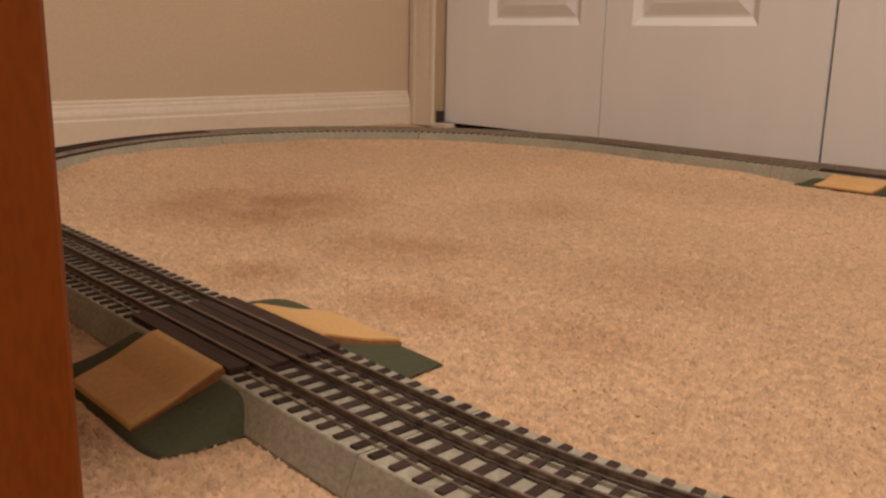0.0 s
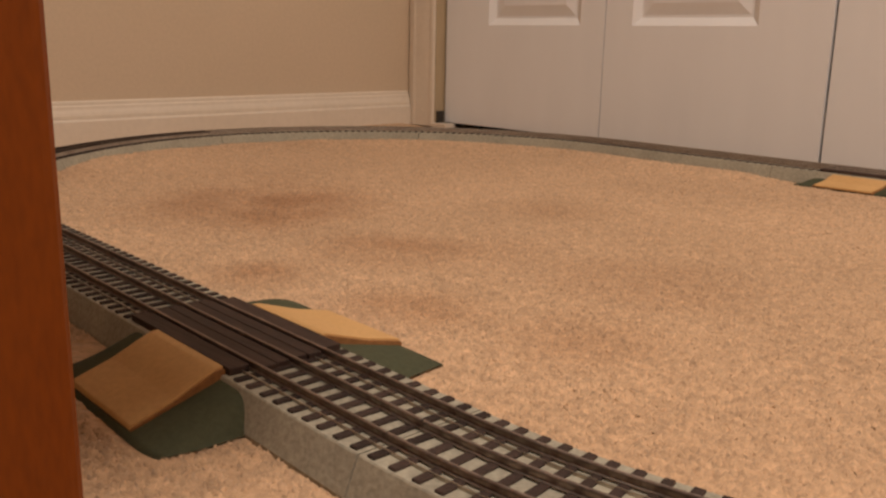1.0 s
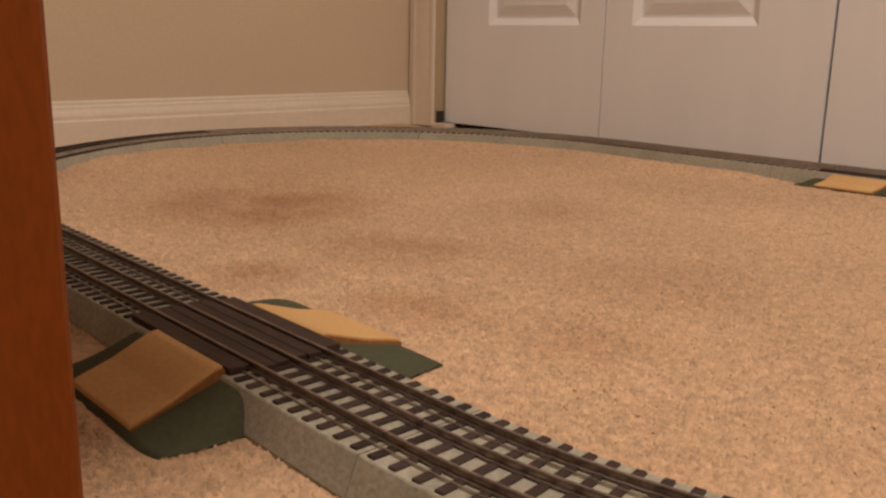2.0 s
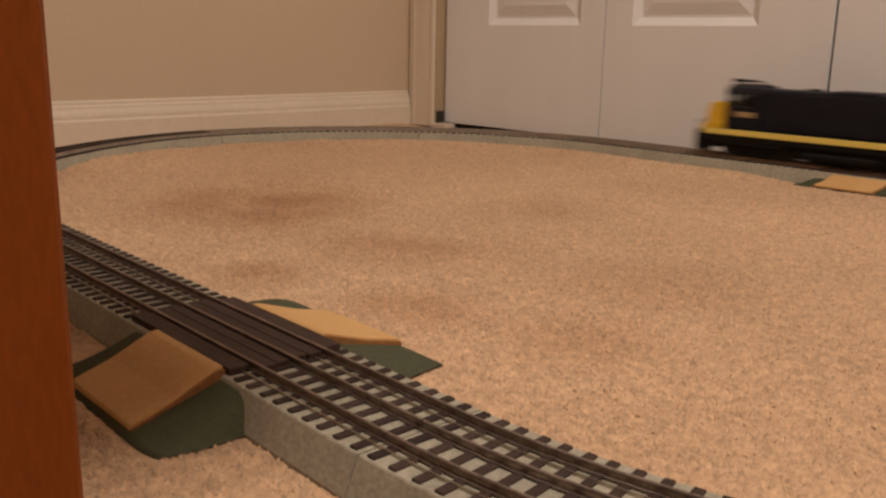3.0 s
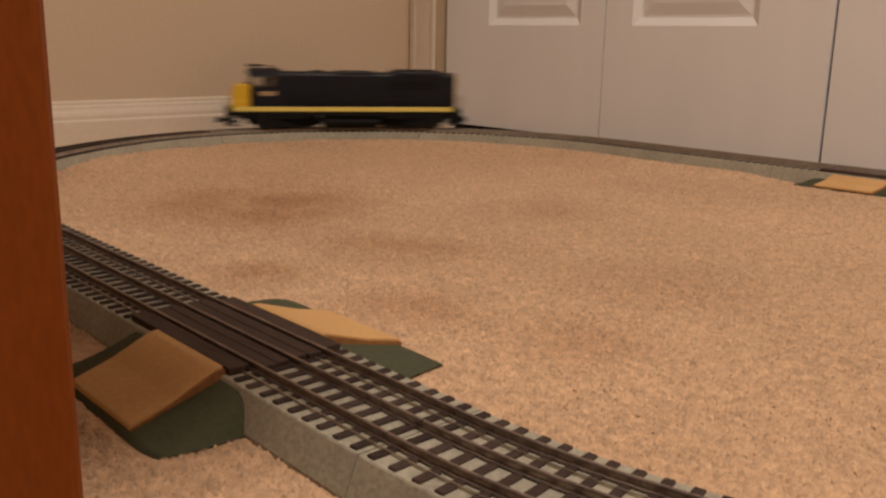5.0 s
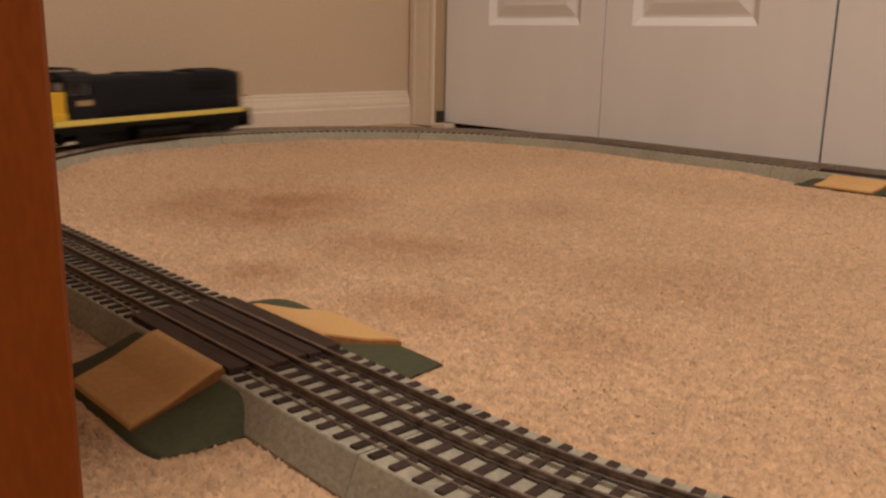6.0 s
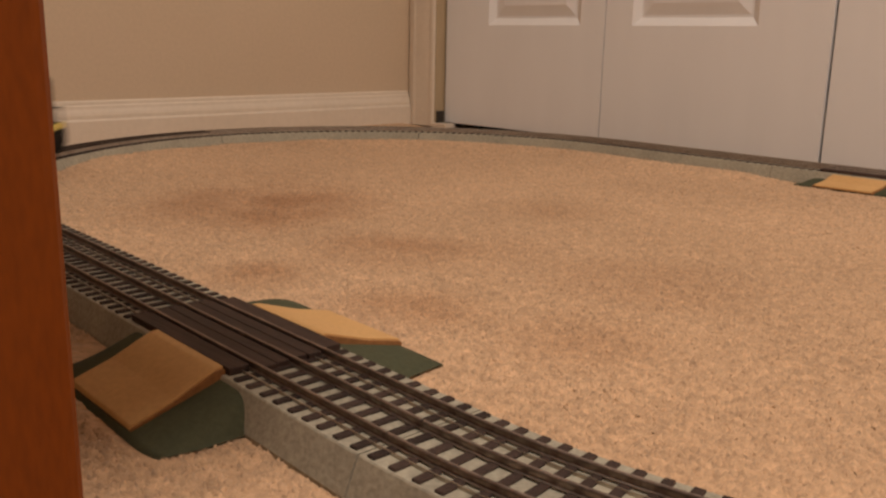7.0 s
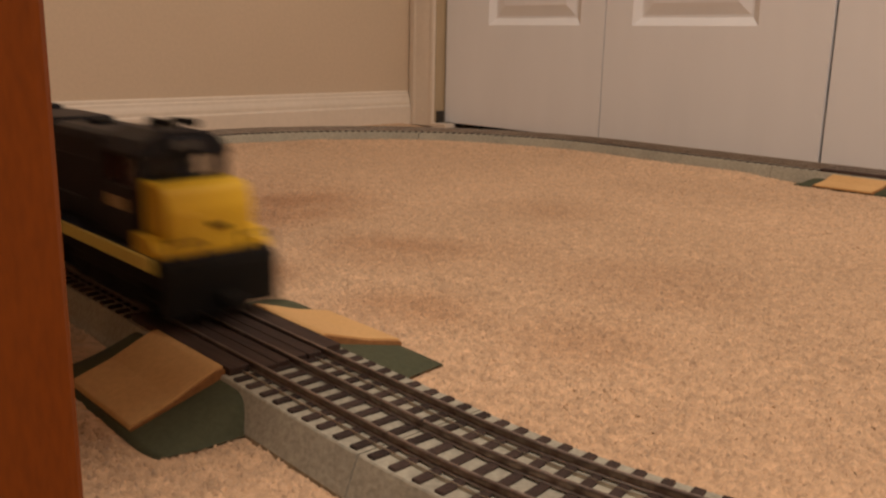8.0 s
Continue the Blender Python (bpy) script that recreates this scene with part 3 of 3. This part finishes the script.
def locomotive():
    e = thing("toy_locomotive", (0, 0, 0), "black and yellow toy diesel locomotive running on the track", "toy train")
    P = lambda name, bm, mat, label="", parent=None, smooth=False: local_part(name, bm, mat, parent or e, label, smooth)
    sill = P("frame", boxed(-0.170, 0.180, -0.031, 0.031, 0.0215, 0.0282, 0.0006, 1), UNDER)
    for y in (-1, 1):
        P("sill_stripe", boxed(-0.165, 0.178, min(y * 0.0305, y * 0.0325), max(y * 0.0305, y * 0.0325), 0.0282, 0.0352, 0.0004, 1), STRIPE, "yellow sill stripe")
    P("walkway", boxed(-0.168, 0.181, -0.030, 0.030, 0.0284, 0.0345, 0.0005, 1), BLACK)
    hood = P("long_hood", hood_bm(-0.1705, 0.1065, 0.0205, 0.0340, 0.0880), BLACK)
    P("hood_end", hood_bm(-0.1722, -0.1703, 0.0203, 0.0340, 0.0872), YELLOW, "yellow hood end")
    for z in (0.062, 0.072):
        P("headlight", rod(bmesh.new(), (-0.1715, 0, z), (-0.174, 0, z), 0.004, 14), UNDER)
    P("radiator_housing", hood_bm(-0.150, -0.070, 0.0213, 0.0800, 0.0912, 0.004), BLACK)
    for x in (-0.130, -0.108, -0.086):
        bm = rod(bmesh.new(), (x, 0, 0.0905), (x, 0, 0.0928), 0.0095, 20)
        P("roof_fan", bm, UNDER)
    P("exhaust_stack", boxed(0.040, 0.054, -0.006, 0.006, 0.087, 0.0905, 0.0008, 1), UNDER)
    P("dynamic_brake", hood_bm(-0.040, 0.018, 0.0198, 0.080, 0.0898, 0.003), BLACK)
    # doors and louvres along the hood
    for y in (-1, 1):
        ya, yb = sorted((y * 0.0202, y * 0.0211))
        for i in range(12):
            x = -0.140 + i * 0.0195
            P("hood_door", boxed(x, x + 0.0175, ya, yb, 0.038, 0.072 if i > 3 else 0.060, 0.0003, 1), BLACK, parent=hood)
        for i in range(4):
            x = -0.140 + i * 0.0195
            bm = bmesh.new()
            for k in range(5):
                box(bm, x, x + 0.0175, ya, yb, 0.0615 + k * 0.003, 0.0632 + k * 0.003)
            P("louvre", bm, UNDER, parent=hood)
    # cab: walls with open windows on posts, an arched roof over them
    c0, c1, cw, zs, zh = 0.106, 0.1505, 0.0252, 0.0645, 0.0795
    cab = P("cab", boxed(c0, c1, -cw, cw, 0.0340, zs, 0.0008, 1), BLACK)
    P("back_wall", boxed(c0, c0 + 0.002, -cw, cw, zs, 0.086), BLACK, parent=cab)
    for y in (-1, 1):
        for x, w in ((c0 + 0.002, 0.005), (0.1265, 0.0035), (c1 - 0.0045, 0.0045)):
            P("window_post", boxed(x, x + w, *sorted((y * (cw - 0.002), y * cw)), zs, zh), BLACK, parent=cab)
        P("window_post", boxed(c1 - 0.002, c1, *sorted((y * (cw - 0.006), y * (cw - 0.0021))), zs, zh), BLACK, parent=cab)
    P("window_post", boxed(c1 - 0.002, c1, -0.0035, 0.0035, zs, zh), BLACK, parent=cab)
    P("control_stand", boxed(c0 + 0.003, c0 + 0.019, -0.017, 0.017, zs, zs + 0.0135, 0.001, 1), BLACK, parent=cab)
    P("roof", prism(bmesh.new(), [(-cw - 0.0006, zh), (cw + 0.0006, zh), (cw + 0.0006, zh + 0.002), (0.0205, 0.0878), (0.011, 0.0922), (-0.011, 0.0922), (-0.0205, 0.0878), (-cw - 0.0006, zh + 0.002)], "x", c0 - 0.0015, c1 + 0.002, 0.0006), BLACK, parent=cab)
    for y in (-1, 1):
        ya, yb = sorted((y * (cw - 0.0013), y * (cw - 0.0008)))
        for x, w in ((c0 + 0.007, 0.0135), (0.130, 0.016)):
            P("side_window", boxed(x, x + w, ya, yb, zs, zh), GLASS, "clear cab window", parent=cab)
        P("cab_mark", boxed(0.112, 0.137, *sorted((y * (cw - 0.0003), y * (cw + 0.0004))), 0.0515, 0.0580, 0.0002, 1), LETTER, "pale painted mark", parent=cab)
        P("windscreen", boxed(c1 - 0.0013, c1 - 0.0008, *sorted((y * 0.0035, y * (cw - 0.006))), zs, zh), GLASS, "clear cab window", parent=cab)
        P("grab_rail", rod(bmesh.new(), (c1 + 0.001, y * (cw - 0.001), 0.038), (c1 + 0.001, y * (cw - 0.001), 0.062), 0.0005, 6), BLACK, parent=cab)
        bm = rod(bmesh.new(), (0.128, y * 0.006, 0.0962), (0.151, y * 0.006, 0.0962), 0.0014, 10)
        rod(bm, (0.148, y * 0.006, 0.0962), (0.1535, y * 0.006, 0.0962), 0.0024, 12)
        rod(bm, (0.138, y * 0.006, 0.0915), (0.138, y * 0.006, 0.0962), 0.0009)
        P("horn", bm, UNDER, parent=cab)
    P("roof_light", rod(bmesh.new(), (0.118, 0, 0.0915), (0.118, 0, 0.0965), 0.003, 12), UNDER, parent=cab)
    bm = boxed(c1 - 0.003, c1 + 0.0032, -0.009, 0.009, 0.0815, 0.0895, 0.001, 1)
    P("number_box", bm, BLACK, parent=cab)
    for y in (-0.0042, 0.0042):
        P("headlight", rod(bmesh.new(), (c1 + 0.0030, y, 0.0855), (c1 + 0.0042, y, 0.0855), 0.0028, 14), PANE, parent=cab)
    # low nose with a sloping front, in yellow
    nose = P("nose", prism(bmesh.new(), [(0.1507, 0.0340), (0.1795, 0.0340), (0.1785, 0.0560), (0.1755, 0.0655), (0.1715, 0.0685), (0.1507, 0.0695)], "y", -0.0232, 0.0232, 0.0016), YELLOW, "yellow low nose")
    P("anti_glare", prism(bmesh.new(), [(0.1515, 0.0694), (0.1600, 0.0690), (0.1600, 0.0696), (0.1515, 0.0700)], "y", -0.0195, 0.0195, 0.0002), UNDER, "black anti-glare panel", parent=nose)
    P("nose_door", boxed(0.1780, 0.1796, -0.0185, -0.0065, 0.036, 0.0555, 0.0003, 1), YELLOW, parent=nose)
    P("nose_mark", boxed(0.1782, 0.1800, -0.0015, 0.0085, 0.0468, 0.0492, 0.0003, 1), UNDER, parent=nose)
    for y in (-1, 1):
        P("end_sheet", prism(bmesh.new(), [(0.155, 0.0352), (0.1810, 0.0352), (0.1810, 0.0380), (0.172, 0.0440), (0.155, 0.0440)], "y", *sorted((y * 0.0234, y * 0.0305)), 0.0006), YELLOW, "yellow step guard")
    # ends: pilots, steps, couplers
    for d, e0 in ((-1, 0.180), (1, 0.1890)):
        P("pilot", boxed(*sorted((d * (e0 - 0.010), d * e0)), -0.031, 0.031, 0.0065, 0.0315, 0.0012, 2), UNDER)
        P("end_platform", boxed(*sorted((d * 0.160, d * (e0 - 0.003))), -0.0308, 0.0308, 0.0288, 0.0335, 0.0006, 1), UNDER)
        for y in (-1, 1):
            bm = bmesh.new()
            ys = sorted((y * 0.021, y * 0.031))
            for z in (0.006, 0.0135, 0.021):
                box(bm, *sorted((d * (e0 - 0.021), d * (e0 - 0.0102))), *ys, z, z + 0.0012)
            box(bm, *sorted((d * (e0 - 0.0215), d * (e0 - 0.0205))), *ys, 0.006, 0.0285)
            P("step", bm, UNDER)
        bm = boxed(*sorted((d * (e0 - 0.002), d * (e0 + 0.009))), -0.003, 0.003, 0.0105, 0.0155, 0.0008, 1)
        box(bm, *sorted((d * (e0 + 0.007), d * (e0 + 0.014))), -0.0058, 0.0058, 0.009, 0.018, 0.0016, 2)
        P("coupler", bm, UNDER)
        for y in (-1, 1):
            bm, x = bmesh.new(), d * (e0 - 0.0005)
            for v in (0.010, 0.028):
                rod(bm, (x, y * v, 0.030), (x, y * v, 0.0440 if d > 0 else 0.0512), 0.0006, 6)
            top = 0.0438 if d > 0 else 0.051
            rod(bm, (x, y * 0.0096, top), (x, y * 0.0284, top), 0.0006, 6)
            P("end_rail", bm, BLACK)
    for y in (-0.0305, 0.0305):
        bm = bmesh.new()
        for i in range(9):
            x = -0.155 + i * 0.0312
            rod(bm, (x, y, 0.034), (x, y, 0.053), 0.0006, 6)
        rod(bm, (-0.155, y, 0.053), (0.0946, y, 0.053), 0.0007, 6)
        P("handrail", bm, BLACK)
    tank = prism(bmesh.new(), [(-0.025, 0.008), (-0.021, 0.003), (0.021, 0.003), (0.025, 0.008), (0.026, 0.022), (-0.026, 0.022)], "x", -0.046, 0.040, 0.001)
    P("fuel_tank", tank, UNDER)
    for y in (-1, 1):
        for xa, xb in ((-0.160, -0.052), (0.066, 0.168)):
            P("side_valance", boxed(xa, xb, *sorted((y * 0.0265, y * 0.0300)), 0.0165, 0.0280, 0.0006, 1), UNDER)
        for x in (-0.026, 0.020):
            P("air_tank", rod(bmesh.new(), (x - 0.022, y * 0.026, 0.0115), (x + 0.022, y * 0.026, 0.0115), 0.0050, 14), UNDER)
    return e, truck(e, TRUCK), truck(e, -TRUCK)


def ceiling_lamp():
    t = thing("ceiling_lamp", (LAMP.x, LAMP.y, ROOM_Z), "round white hanging ceiling lamp, switched on", "lamp")
    bm = bmesh.new()
    bmesh.ops.create_cone(bm, cap_ends=True, segments=40, radius1=0.17, radius2=0.19, depth=0.06, matrix=Matrix.Translation((LAMP.x, LAMP.y, LAMP.z + 0.06)))
    part("rod", rod(bmesh.new(), (LAMP.x, LAMP.y, LAMP.z + 0.08), (LAMP.x, LAMP.y, ROOM_Z - 0.001), 0.012, 14), METAL, t)
    part("shade", bm, SHADE, t, "glowing white glass shade", True)


room()
carpet()
pile()
trim()
for i in range(4):
    door_leaf(i)
pivot_guard()
table()
ceiling_lamp()
PLAIN = "dark three-rail toy track on grey foam roadbed"
near_mid, half_deck = 0.408, 0.052
for s0, s1, skip in ((0.0, 0.25, ()), (0.25, STRAIGHT, ((near_mid - half_deck - 0.003, near_mid + half_deck + 0.001),)),):
    track_section(s0, s1, "straight " + PLAIN, skip)
for i in range(4):
    track_section(0.5523 + i * ARC / 4, 0.5523 + (i + 1) * ARC / 4, "curved " + PLAIN)
fs = STRAIGHT + ARC
far_mid = fs + 0.188
track_section(fs, fs + 0.30, "straight " + PLAIN, ((far_mid - 0.05, far_mid + 0.05),), metal=RAIL_PALE)
track_section(fs + 0.30, fs + STRAIGHT, "straight " + PLAIN, metal=RAIL_PALE)
# section 1: a brighter outer rail stands in for a glint near the joint
for i in range(4):
    track_section(fs + STRAIGHT + i * ARC / 4, fs + STRAIGHT + (i + 1) * ARC / 4, "curved " + PLAIN + (" with darker rails" if i > 1 else ""), metal=RAIL_DARK if i > 1 else RAIL_PALE, outer=FOOT if i == 1 else None)
crossing(near_mid, 2 * half_deck, ((-1, 0.0425, 0.0325, 0.031, 0.0, 0.0115, False, 0.0), (1, 0.054, 0.0325, 0.036, -0.006, 0.003, True, 0.0)), "toy level crossing with dark planks and tan ramps on green banks")
crossing(far_mid, 2 * half_deck, ((1, 0.024, 0.0330, 0.031, 0.012, 0.001, True, 0.0045),), "toy level crossing with a tan ramp beside the closet")
LOCO, FRONT, BACK = locomotive()


def place_on_track(s):
    a, b = along(s + TRUCK), along(s - TRUCK)
    h = math.atan2(a[1] - b[1], a[0] - b[0])
    m = Matrix.Translation(((a[0] + b[0]) / 2, (a[1] + b[1]) / 2, RAIL_Z)) @ Matrix.Rotation(h, 4, "Z")
    return m, a[2] - h, b[2] - h


# seconds and metres round the loop of the locomotive's middle
RUN = ((0.0, 1.00), (3.0, 2.140), (3.6, 2.390), (4.6, 2.785), (5.3, 3.034), (6.0, 3.272), (6.5, 3.445), (7.0, 3.622), (7.4, 3.812), (7.6, 3.885), (7.8, 3.961), (8.0, 4.047))


def run_at(t):
    """A smooth curve through RUN."""
    ts, ss = [r[0] for r in RUN], [r[1] for r in RUN]
    slope = np.gradient(ss, ts)
    i = min(max(int(np.searchsorted(ts, t)) - 1, 0), len(ts) - 2)
    w = ts[i + 1] - ts[i]
    u = (t - ts[i]) / w
    return float((2 * u ** 3 - 3 * u * u + 1) * ss[i] + (u ** 3 - 2 * u * u + u) * w * slope[i]
                 + (3 * u * u - 2 * u ** 3) * ss[i + 1] + (u ** 3 - u * u) * w * slope[i + 1])


def motions():
    rows, front, back = [], [], []
    for i in range(81):
        t = i / 10
        m, a, b = place_on_track(run_at(t))
        a, b = (a + math.pi) % (2 * math.pi) - math.pi, (b + math.pi) % (2 * math.pi) - math.pi
        rows.append((t, m))
        front.append((t, Matrix.Translation((TRUCK, 0, 0)) @ Matrix.Rotation(a, 4, "Z")))
        back.append((t, Matrix.Translation((-TRUCK, 0, 0)) @ Matrix.Rotation(b, 4, "Z")))
    walk(LOCO, rows)
    walk(FRONT, front)
    walk(BACK, back)


motions()
